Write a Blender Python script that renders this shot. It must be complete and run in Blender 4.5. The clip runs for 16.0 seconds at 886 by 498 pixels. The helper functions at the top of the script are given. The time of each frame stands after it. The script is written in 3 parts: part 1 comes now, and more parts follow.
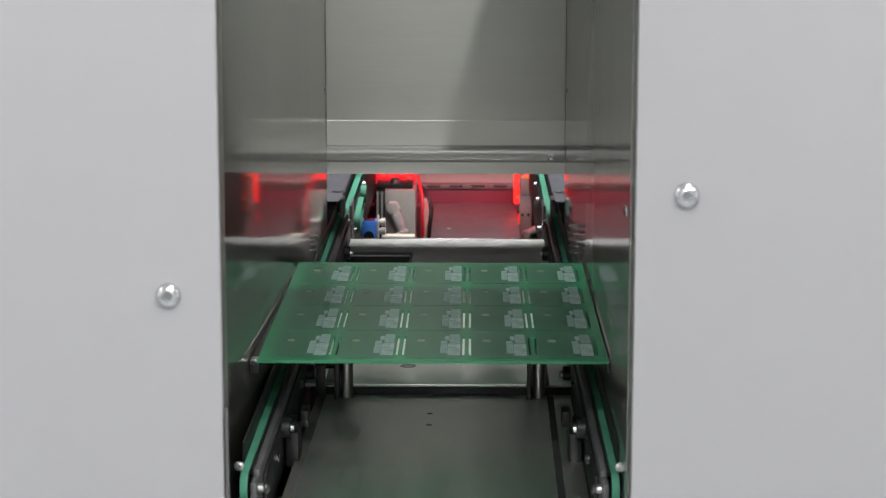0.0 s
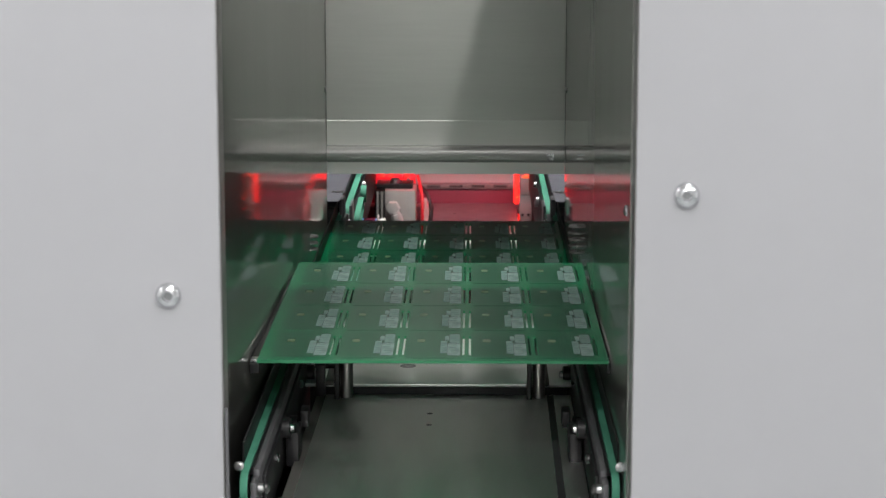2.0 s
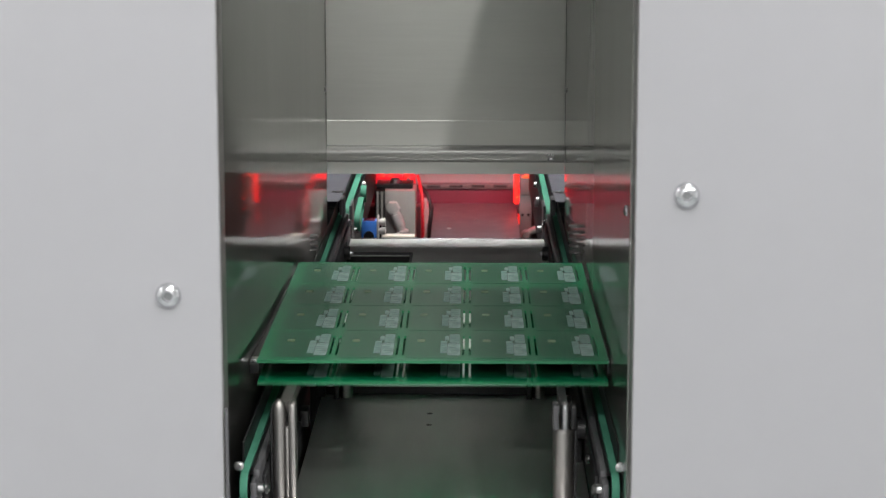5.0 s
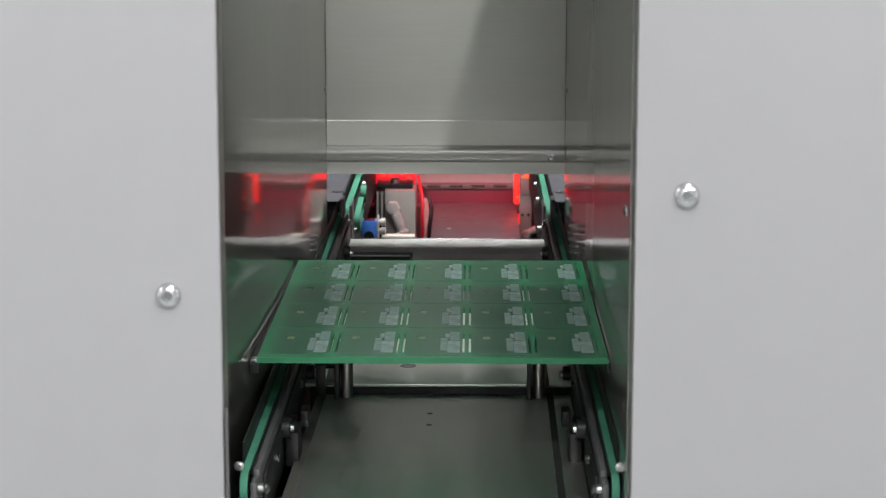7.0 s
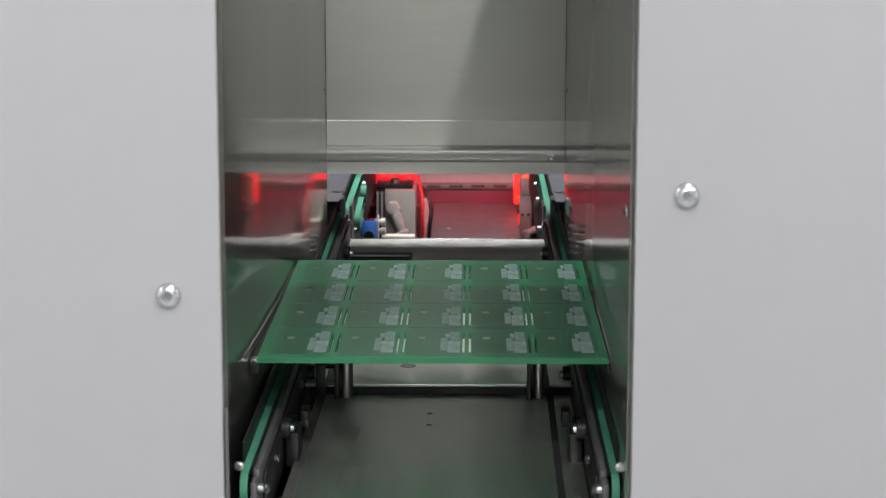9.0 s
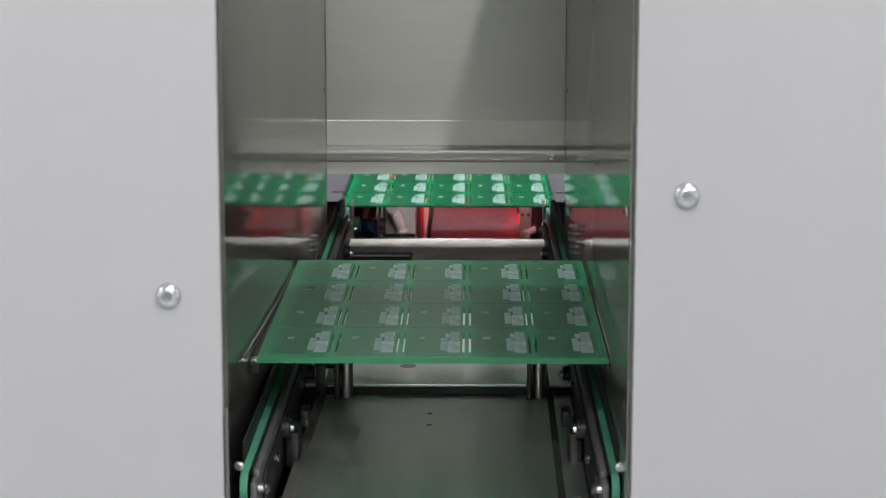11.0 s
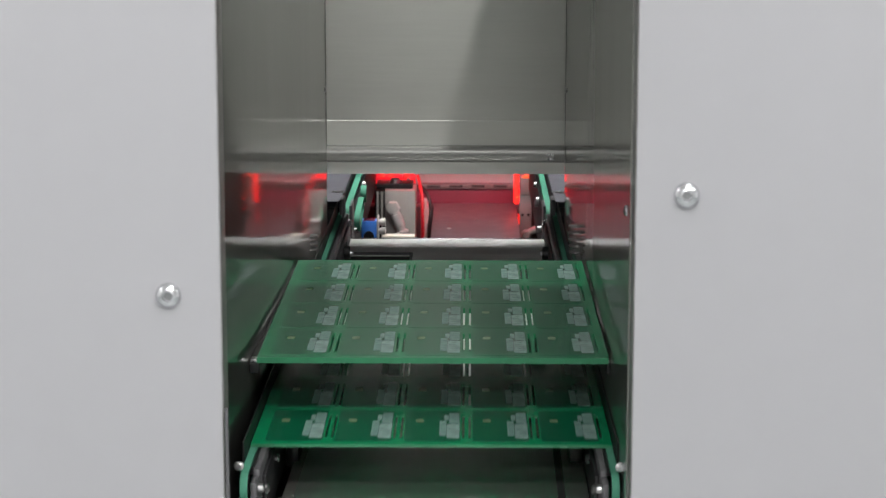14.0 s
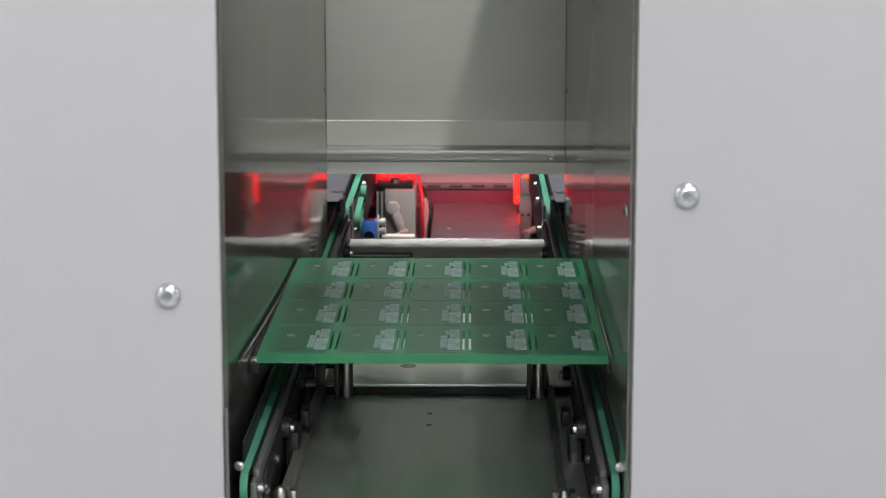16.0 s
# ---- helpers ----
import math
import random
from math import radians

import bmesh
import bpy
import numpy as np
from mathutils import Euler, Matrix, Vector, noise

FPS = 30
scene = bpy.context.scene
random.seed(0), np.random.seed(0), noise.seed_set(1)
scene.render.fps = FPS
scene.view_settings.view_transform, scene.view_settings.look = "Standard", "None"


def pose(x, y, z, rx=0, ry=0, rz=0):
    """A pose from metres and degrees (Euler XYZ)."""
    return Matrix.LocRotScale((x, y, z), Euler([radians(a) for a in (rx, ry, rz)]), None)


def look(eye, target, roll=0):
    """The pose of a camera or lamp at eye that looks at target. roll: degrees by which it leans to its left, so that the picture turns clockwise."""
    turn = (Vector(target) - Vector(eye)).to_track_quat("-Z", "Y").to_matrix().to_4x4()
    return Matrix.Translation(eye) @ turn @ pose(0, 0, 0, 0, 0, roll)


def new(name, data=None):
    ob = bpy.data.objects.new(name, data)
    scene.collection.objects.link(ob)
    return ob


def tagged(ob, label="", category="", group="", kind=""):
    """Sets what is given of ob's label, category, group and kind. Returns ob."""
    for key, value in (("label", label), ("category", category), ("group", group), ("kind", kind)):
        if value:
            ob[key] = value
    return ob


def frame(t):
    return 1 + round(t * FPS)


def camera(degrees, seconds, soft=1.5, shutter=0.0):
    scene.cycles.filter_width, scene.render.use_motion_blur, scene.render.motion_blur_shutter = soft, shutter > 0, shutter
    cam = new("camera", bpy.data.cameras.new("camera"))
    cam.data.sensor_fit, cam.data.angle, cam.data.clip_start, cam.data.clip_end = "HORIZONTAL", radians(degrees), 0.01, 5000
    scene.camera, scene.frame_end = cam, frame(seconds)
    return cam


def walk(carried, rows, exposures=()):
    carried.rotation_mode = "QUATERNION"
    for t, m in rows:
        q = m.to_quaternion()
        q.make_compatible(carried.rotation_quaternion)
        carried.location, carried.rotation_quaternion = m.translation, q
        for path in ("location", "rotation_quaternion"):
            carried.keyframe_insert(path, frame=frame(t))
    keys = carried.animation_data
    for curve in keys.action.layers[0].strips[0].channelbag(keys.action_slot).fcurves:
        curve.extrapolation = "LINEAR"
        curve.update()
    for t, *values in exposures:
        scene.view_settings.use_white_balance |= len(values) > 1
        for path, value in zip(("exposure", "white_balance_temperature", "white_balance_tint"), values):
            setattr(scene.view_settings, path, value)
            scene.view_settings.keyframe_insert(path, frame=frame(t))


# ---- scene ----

# World: x to the right along the cabinet front, y into the machine, z up; z = 0 is the top of the conveyor belts.
EYE = (0.0212, -1.0164, 0.3155)
AIM = (-0.0132651 * 0.98357, 0.999912 * 0.98357, -0.180519)
cam = camera(23.56, 16.0, soft=1.2, shutter=0.4)
CAM_POSE = look(EYE, (EYE[0] + AIM[0], EYE[1] + AIM[1], EYE[2] + AIM[2]))
walk(cam, [(0, CAM_POSE), (16, CAM_POSE)])
cam.data.dof.use_dof = True
cam.data.dof.focus_distance = 1.5
cam.data.dof.aperture_fstop = 25.0
scene.view_settings.exposure = 0.0

# ---- light: factory ceiling panels, the machine's white work light and its red vision light ----
world = bpy.data.worlds.new("world")
world.use_nodes = True
world.node_tree.nodes["Background"].inputs[0].default_value = (0.8, 0.9, 1.0, 1)
world.node_tree.nodes["Background"].inputs[1].default_value = 0.02
scene.world = world


def area_lamp(name, eye, target, sx, sy, watts, colour):
    lamp = bpy.data.lights.new(name, "AREA")
    lamp.shape, lamp.size, lamp.size_y, lamp.energy, lamp.color = "RECTANGLE", sx, sy, watts, colour
    ob = new(name, lamp)
    ob.matrix_world = look(eye, target)
    return ob


CEILING = 2.1
ROOM_LAMPS = [(0.49, -0.20, 0.06, 1.8, 42), (0.02, 1.05, 0.30, 0.06, 20), (-0.15, -2.3, 1.2, 0.12, 62), (1.30, -2.3, 1.2, 0.12, 40), (-2.8, -1.2, 0.12, 1.2, 44), (2.8, -1.2, 0.12, 1.2, 22), (0.2, -4.4, 1.2, 0.12, 90)]
for lx, ly, sx, sy, watts in ROOM_LAMPS:
    area_lamp("ceiling_lamp", (lx, ly, CEILING - 0.07), (lx, ly, -1), sx, sy, watts, (1.0, 0.985, 0.97))
area_lamp("work_lamp", (0.0, 1.02, 0.32), (0.0, 1.02, -1), 0.5, 0.15, 2.2, (1.0, 0.99, 0.97))
area_lamp("vision_lamp", (0.020, 1.350, 0.075), (0.022, 1.405, -0.085), 0.12, 0.03, 0.40, (1.0, 0.012, 0.045))


# ---- materials ----
def mat(name, base, rough=0.5, metal=0.0, vary=0.12, scale=60.0, bump=0.0, bump_scale=400.0, stretch=(1, 1, 1), spec=0.5, coat=0.0, rough_vary=0.1, emit=None, strength=0.0, edge=None, coat_rough=0.08):
    """Principled surface with two scales of variation in colour and gloss, and fine relief."""
    m = bpy.data.materials.new(name)
    m.use_nodes = True
    nt = m.node_tree
    n, l = nt.nodes, nt.links
    b = n["Principled BSDF"]
    b.inputs["Metallic"].default_value = metal
    b.inputs["Specular IOR Level"].default_value = spec
    b.inputs["Coat Weight"].default_value = coat
    if edge:
        b.inputs["Specular Tint"].default_value = (*edge, 1)
    b.inputs["Coat Roughness"].default_value = coat_rough
    tc = n.new("ShaderNodeTexCoord")
    mp = n.new("ShaderNodeMapping")
    mp.inputs["Scale"].default_value = stretch
    l.new(tc.outputs["Object"], mp.inputs["Vector"])
    big, fine = n.new("ShaderNodeTexNoise"), n.new("ShaderNodeTexNoise")
    big.inputs["Scale"].default_value, fine.inputs["Scale"].default_value = scale * 0.2, scale * 3.0
    big.inputs["Detail"].default_value = fine.inputs["Detail"].default_value = 4.0
    for t in (big, fine):
        l.new(mp.outputs["Vector"], t.inputs["Vector"])
    add = n.new("ShaderNodeMath")
    add.operation = "MULTIPLY_ADD"
    l.new(fine.outputs["Fac"], add.inputs[0])
    add.inputs[1].default_value = 0.5
    l.new(big.outputs["Fac"], add.inputs[2])
    mr = n.new("ShaderNodeMapRange")
    mr.inputs["From Min"].default_value, mr.inputs["From Max"].default_value = 0.45, 1.05
    mr.inputs["To Min"].default_value, mr.inputs["To Max"].default_value = 1 - vary, 1 + vary
    l.new(add.outputs[0], mr.inputs["Value"])
    mix = n.new("ShaderNodeVectorMath")
    mix.operation = "SCALE"
    mix.inputs[0].default_value = base
    l.new(mr.outputs[0], mix.inputs["Scale"])
    l.new(mix.outputs[0], b.inputs["Base Color"])
    rr = n.new("ShaderNodeMapRange")
    rr.inputs["From Min"].default_value, rr.inputs["From Max"].default_value = 0.45, 1.05
    rr.inputs["To Min"].default_value, rr.inputs["To Max"].default_value = rough * (1 + rough_vary), rough * (1 - rough_vary)
    l.new(add.outputs[0], rr.inputs["Value"])
    l.new(rr.outputs[0], b.inputs["Roughness"])
    if bump:
        t = n.new("ShaderNodeTexNoise")
        t.inputs["Scale"].default_value = bump_scale
        l.new(mp.outputs["Vector"], t.inputs["Vector"])
        bm = n.new("ShaderNodeBump")
        bm.inputs["Strength"].default_value, bm.inputs["Distance"].default_value = bump, 0.0005
        l.new(t.outputs["Fac"], bm.inputs["Height"])
        l.new(bm.outputs["Normal"], b.inputs["Normal"])
    if emit:
        b.inputs["Emission Color"].default_value = (*emit, 1)
        b.inputs["Emission Strength"].default_value = strength
    return m


PAINT = mat("grey_white_powder_coat", (0.308, 0.308, 0.322), 0.42, 0, 0.03, 14, 0.10, 1500, spec=0.4)
EDGE = mat("raw_sheet_edge", (0.42, 0.41, 0.40), 0.38, 0.9, 0.1, 90, 0.05)
MIRROR = mat("polished_stainless_sheet", (0.235, 0.233, 0.22), 0.36, 1.0, 0.03, 18, 0.0, stretch=(6, 6, 0.5), rough_vary=0.05, edge=(0.55, 0.55, 0.53), coat=0.8, coat_rough=0.045)
GUARD = mat("brushed_guard_steel", (0.75, 0.755, 0.71), 0.45, 0.2, 0.05, 18, 0.03, 700, stretch=(0.4, 1, 6))
LIP = mat("bright_rolled_steel", (0.33, 0.33, 0.315), 0.36, 0.6, 0.12, 60, 0.08, 500, stretch=(0.3, 1, 4))
DECK = mat("satin_aluminium_deck", (0.86, 0.86, 0.845), 0.40, 0.70, 0.03, 12, 0.0, 900)
BASE = mat("grey_anodised_base", (0.88, 0.86, 0.84), 0.36, 1.0, 0.06, 12, 0.0, 700, stretch=(3, 0.4, 1), rough_vary=0.2)
RAIL = mat("grey_anodised_rail", (0.085, 0.085, 0.09), 0.45, 0.3, 0.08, 60, 0.05)
BLACK = mat("black_anodised_part", (0.011, 0.011, 0.012), 0.45, 0.0, 0.2, 90, 0.05, spec=0.3)
DARK_STEEL = mat("dark_steel_tray", (0.035, 0.036, 0.037), 0.55, 0.2, 0.25, 20, 0.1, 300)
PLATE_BLACK = mat("charcoal_rail_plate", (0.072, 0.072, 0.084), 0.50, 0.0, 0.12, 70, 0.06, spec=0.2)
STEEL = mat("turned_steel", (0.48, 0.48, 0.49), 0.28, 1.0, 0.08, 90, 0.03)
BOLT = mat("zinc_plated_bolt", (0.70, 0.70, 0.72), 0.20, 1.0, 0.10, 200, 0.12, 900)
SOCKET = mat("bolt_socket_shade", (0.30, 0.30, 0.31), 0.35, 1.0, 0.1, 200)
POST = mat("ground_steel_post", (0.34, 0.325, 0.315), 0.40, 1.0, 0.08, 90, 0.04, 900, stretch=(1, 1, 0.2))
BELT = mat("green_conveyor_belt", (0.060, 0.215, 0.145), 0.60, 0, 0.14, 120, 0.2, 1800, spec=0.15)
PULLEY = mat("dark_pulley", (0.10, 0.10, 0.10), 0.35, 0.8, 0.1, 100)
MASK = mat("green_solder_mask", (0.004, 0.215, 0.085), 0.18, 0, 0.10, 70, 0.03, 1600, spec=0.38)
COPPER_MASK = mat("green_mask_over_copper", (0.003, 0.105, 0.047), 0.17, 0, 0.16, 110, 0.05, 2200, spec=0.38)
LEGEND = mat("white_legend_ink", (0.23, 0.33, 0.305), 0.42, 0, 0.45, 900, 0.1, 3000)
LEGEND_DIM = mat("worn_legend_ink", (0.17, 0.28, 0.25), 0.40, 0, 0.5, 900, 0.1, 3000)
INK_GAP = mat("thin_legend_ink", (0.085, 0.19, 0.155), 0.40, 0, 0.4, 900)
PAD = mat("pale_marker_pad", (0.17, 0.235, 0.13), 0.35, 0.2, 0.15, 300)
CUT = mat("routed_board_edge", (0.012, 0.14, 0.06), 0.55, 0, 0.2, 300, 0.2, 2000)
BED = mat("glossy_machine_bed", (0.115, 0.10, 0.11), 0.33, 0.0, 0.10, 22, 0.05, 500, rough_vary=0.3)
BAR = mat("dark_red_bar", (0.15, 0.022, 0.045), 0.42, 0.0, 0.2, 90, 0.2, 160)
FLANGE = mat("grey_flange_steel", (0.17, 0.165, 0.165), 0.45, 0.1, 0.12, 80, 0.08)
WHITE = mat("white_painted_steel", (0.78, 0.78, 0.77), 0.45, 0, 0.04, 30, 0.05)
SHELF = mat("polished_steel_shelf", (0.88, 0.88, 0.87), 0.06, 0.40, 0.03, 30, 0.0)
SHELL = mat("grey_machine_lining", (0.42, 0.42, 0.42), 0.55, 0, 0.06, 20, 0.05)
CREAM = mat("cream_plastic_block", (0.62, 0.58, 0.50), 0.5, 0, 0.06, 80, 0.05)
BLUE = mat("blue_sensor_housing", (0.055, 0.21, 0.70), 0.35, 0, 0.1, 120, 0.05)
DARKRED = mat("dark_red_sensor_window", (0.16, 0.01, 0.04), 0.12, 0, 0.1, 120)
CYLINDER = mat("grey_cast_cylinder", (0.35, 0.335, 0.315), 0.45, 0.2, 0.08, 60, 0.1, 900)
NICKEL = mat("nickel_fitting", (0.50, 0.48, 0.46), 0.36, 0.3, 0.08, 120)
BRACKET = mat("dull_steel_bracket", (0.30, 0.28, 0.275), 0.45, 0.2, 0.12, 80, 0.08)
BARSTEEL = mat("dull_bar_steel", (0.10, 0.095, 0.088), 0.40, 0.3, 0.15, 80, 0.05)
DISC = mat("dark_spring_steel", (0.10, 0.098, 0.096), 0.42, 0.3, 0.15, 120, 0.05)
HOSE = mat("red_air_hose", (0.50, 0.02, 0.03), 0.3, 0, 0.1, 100)
CABLE = mat("black_cable", (0.015, 0.013, 0.013), 0.4, 0, 0.2, 100)
# Emission here paints overhead red light onto the bracket and cylinder ribs.
RED_LIT = mat("red_lit_strip", (0.8, 0.05, 0.03), 0.4, 0, 0.1, 300, emit=(1.0, 0.012, 0.010), strength=2.2)
ORANGE_LIT = mat("orange_red_lit_face", (0.9, 0.1, 0.04), 0.4, 0, 0.1, 300, emit=(1.0, 0.10, 0.02), strength=1.6)
# The covers are no lamps: weak emission imitates red light from above.
RED_COVER_LIT = mat("red_cover_lit", (0.65, 0.02, 0.04), 0.3, 0, 0.15, 120, emit=(1.0, 0.02, 0.03), strength=0.4)
FLOOR = mat("grey_epoxy_floor", (0.28, 0.30, 0.30), 0.3, 0, 0.08, 3, 0.05, 100)
WALLPAINT = mat("white_factory_wall", (0.70, 0.71, 0.71), 0.7, 0, 0.04, 3, 0.05, 200)
CEILPAINT = mat("white_ceiling", (0.75, 0.75, 0.75), 0.8, 0, 0.03, 3)
PANEL_GLOW = mat("lit_ceiling_diffuser", (0.8, 0.8, 0.8), 0.5, 0, 0.02, 5, emit=(1, 0.985, 0.97), strength=6.0)
LAMP_BODY = mat("white_lamp_body", (0.7, 0.7, 0.7), 0.4, 0, 0.03, 20)


# ---- mesh helpers ----
def box(bm, x0, x1, y0, y1, z0, z1, bev=0.0):
    got = bmesh.ops.create_cube(bm, size=1.0, matrix=Matrix.Translation(((x0 + x1) / 2, (y0 + y1) / 2, (z0 + z1) / 2)) @ Matrix.Diagonal((x1 - x0, y1 - y0, z1 - z0, 1)))
    if bev:
        edges = list({e for v in got["verts"] for e in v.link_edges})
        bmesh.ops.bevel(bm, geom=edges, offset=bev, segments=2, profile=0.5, affect="EDGES")
    return bm


def rod(bm, a, b, r, seg=20, r2=None):
    a, b = Vector(a), Vector(b)
    m = Matrix.Translation((a + b) / 2) @ (b - a).to_track_quat("Z", "Y").to_matrix().to_4x4()
    bmesh.ops.create_cone(bm, cap_ends=True, segments=seg, radius1=r, radius2=r if r2 is None else r2, depth=(b - a).length, matrix=m)
    return bm


def lathe(bm, axis_from, axis_to, profile, seg=24):
    """Turns (along, radius) pairs about the line from axis_from to axis_to."""
    a, b = Vector(axis_from), Vector(axis_to)
    q = (b - a).to_track_quat("Z", "Y").to_matrix()
    rings = []
    for d, r in profile:
        rings.append([bm.verts.new(a + q @ Vector((r * math.cos(2 * math.pi * k / seg), r * math.sin(2 * math.pi * k / seg), d))) for k in range(seg)])
    for p, s in zip(rings, rings[1:]):
        for k in range(seg):
            bm.faces.new((p[k], p[(k + 1) % seg], s[(k + 1) % seg], s[k]))
    bm.faces.new(rings[0][::-1])
    bm.faces.new(rings[-1])
    return bm


def loop_belt(bm, x0, x1, y0, y1, z_top, r, thick, z_top2=None, r2=None, seg=12):
    """A belt round two pulleys: a closed band of the given thickness, x0 to x1 wide."""
    z_top2, r2 = z_top if z_top2 is None else z_top2, r if r2 is None else r2
    ring = []
    for k in range(seg + 1):
        a = math.pi / 2 + math.pi * k / seg
        ring.append((y0 + math.cos(a) * r, z_top - r + math.sin(a) * r, math.cos(a), math.sin(a)))
    for k in range(seg + 1):
        a = -math.pi / 2 + math.pi * k / seg
        ring.append((y1 + math.cos(a) * r2, z_top2 - r2 + math.sin(a) * r2, math.cos(a), math.sin(a)))
    quads = []
    for y, z, cy, cz in ring:
        quads.append([bm.verts.new(p) for p in ((x0, y, z), (x1, y, z), (x1, y - cy * thick, z - cz * thick), (x0, y - cy * thick, z - cz * thick))])
    for p, s in zip(quads, quads[1:] + quads[:1]):
        for k in range(4):
            bm.faces.new((p[k], p[(k + 1) % 4], s[(k + 1) % 4], s[k]))
    return bm


def finish(bm, name, material, smooth=True):
    bmesh.ops.recalc_face_normals(bm, faces=bm.faces)
    me = bpy.data.meshes.new(name)
    bm.to_mesh(me)
    bm.free()
    for m in material if isinstance(material, (list, tuple)) else (material,):
        me.materials.append(m)
    if smooth:
        me.shade_smooth()
        me.set_sharp_from_angle(angle=radians(35))
    return me


def part(name, bm, material, parent, label=""):
    ob = new(name, finish(bm, name, material))
    ob.parent = parent
    if label:
        tagged(ob, label)
    return ob


def shared(name, me, parent, x, y, z):
    ob = new(name, me)
    ob.parent = parent
    ob.location = (x, y, z)
    return ob


def solid(name, bm, material, label, category, group="", kind=""):
    return tagged(new(name, finish(bm, name, material)), label, category, group, kind)


def thing(name, x, y, z, label, category, group=""):
    ob = new(name)
    ob.location = (x, y, z)
    ob.empty_display_size = 0.01
    return tagged(ob, label, category, group)


B = bmesh.new
FLOOR_Z = -0.9

# ---- the room and the machine's shell ----
solid("floor", box(B(), -4, 4, -6, 4, FLOOR_Z - 0.1, FLOOR_Z), FLOOR, "grey epoxy-coated factory floor", "floor", kind="structure")
solid("ceiling", box(B(), -4, 4, -6, 4, CEILING, CEILING + 0.1), CEILPAINT, "white factory ceiling", "ceiling", kind="structure")
solid("wall_south", box(B(), -4, 4, -6.1, -6, FLOOR_Z, CEILING), WALLPAINT, "plain white factory wall", "wall", kind="structure")
solid("wall_north", box(B(), -4, 4, 4, 4.1, FLOOR_Z, CEILING), WALLPAINT, "plain white factory wall", "wall", kind="structure")
solid("wall_west", box(B(), -4.1, -4, -6, 4, FLOOR_Z, CEILING), WALLPAINT, "plain white factory wall", "wall", kind="structure")
solid("wall_east", box(B(), 4, 4.1, -6, 4, FLOOR_Z, CEILING), WALLPAINT, "plain white factory wall", "wall", kind="structure")

for lx, ly, sx, sy, watts in ROOM_LAMPS:
    lamp = thing("ceiling_light", lx, ly, CEILING, "white ceiling light with a lit diffuser", "ceiling light", "ceiling lights")
    part("housing", box(B(), -sx / 2 - 0.02, sx / 2 + 0.02, -sy / 2 - 0.02, sy / 2 + 0.02, -0.05, 0), LAMP_BODY, lamp)
    part("diffuser", box(B(), -sx / 2, sx / 2, -sy / 2, sy / 2, -0.058, -0.0501), PANEL_GLOW, lamp, "glowing white diffuser")

OPEN = 0.1      # half the width of the slot between the front panels
TOP = 0.48       # top of the front panels
END = 0.752     # where the slot's polished side walls end


def button_bolt(parent, x, z):
    b = part("bolt", lathe(B(), (x, -0.0002, z), (x, -1, z), [(0, 0.0062), (0.0006, 0.0064), (0.0012, 0.0062), (0.0024, 0.0055), (0.0033, 0.0043), (0.0038, 0.0032), (0.0038, 0.0026), (0.0018, 0.0024)], 32), BOLT, parent, "zinc-plated button-head bolt")
    part("socket", lathe(B(), (x, -0.0021, z), (x, -1, z), [(0, 0.0023), (0.0004, 0.0022)], 6), SOCKET, b)
    return b


def front_panel(sign, label):
    p = thing("cabinet_panel", sign * 1.05, 0, FLOOR_Z, label, "cabinet panel", "front panels")
    x0, x1 = (OPEN + 0.0012 - 1.05, 0.95) if sign > 0 else (-0.95, 1.05 - OPEN - 0.0012)
    part("sheet", box(B(), x0, x1, 0, 0.002, 0.0, TOP - FLOOR_Z, 0.0006), PAINT, p)
    e0, e1 = (x0 - 0.0004, x0 + 0.0012) if sign > 0 else (x1 - 0.0012, x1 + 0.0004)
    part("flange", box(B(), e0, e1, 0.0021, 0.022, 0.0, TOP - FLOOR_Z, 0.0004), EDGE, p, "bare folded steel edge")
    return p


pl = front_panel(-1, "pale grey powder-coated cabinet panel with a button-head bolt")
pr = front_panel(1, "pale grey powder-coated cabinet panel with a button-head bolt")
button_bolt(pl, -0.1266 + 1.05, 0.1056 - FLOOR_Z)
button_bolt(pr, 0.1255 - 1.05, 0.1556 - FLOOR_Z)
part("edge_strip", box(B(), 1.05 - 0.1001, 1.05 - 0.0985, -0.0008, 0.0019, 0.0, 0.0489 - FLOOR_Z, 0.0003), RAIL, pl, "thin dark steel edge strip")


BOW = 0.042     # how far the left sheet springs outwards towards its front edge


def bow(sign, y):
    """Distance by which a side sheet stands off its plane at depth y."""
    return BOW * max(0.0, 0.45 - y) ** 2 if sign < 0 else 0.0


def side_wall(name, sign):
    bm, n = B(), 48
    rows = []
    for k in range(n + 1):
        y = 0.0225 + (END - 0.0225) * k / n
        x = sign * (OPEN + bow(sign, y))
        rows.append([bm.verts.new(p) for p in ((x, y, -0.16), (x, y, TOP), (x + sign * 0.0015, y, TOP), (x + sign * 0.0015, y, -0.16))])
    for a, b in zip(rows, rows[1:]):
        for k in range(4):
            bm.faces.new((a[k], a[(k + 1) % 4], b[(k + 1) % 4], b[k]))
    bm.faces.new(rows[0]), bm.faces.new(rows[-1][::-1])
    w = solid(name, bm, MIRROR, "polished stainless side wall of the machine slot", "wall", kind="structure")
    for y, z in ((0.0475, 0.1401), (0.7388, 0.1274)) + (((0.0542, 0.0835),) if sign < 0 else ()):
        x = sign * (OPEN + bow(sign, y))
        part("rivet", lathe(B(), (x, y, z), (0, y, z), [(0, 0.003), (0.0006, 0.0028), (0.0012, 0.0016), (0.0014, 0.0002)], 16), BOLT, w, "small steel rivet")
    return w


wall_l = side_wall("side_wall_left", -1)
wall_r = side_wall("side_wall_right", 1)

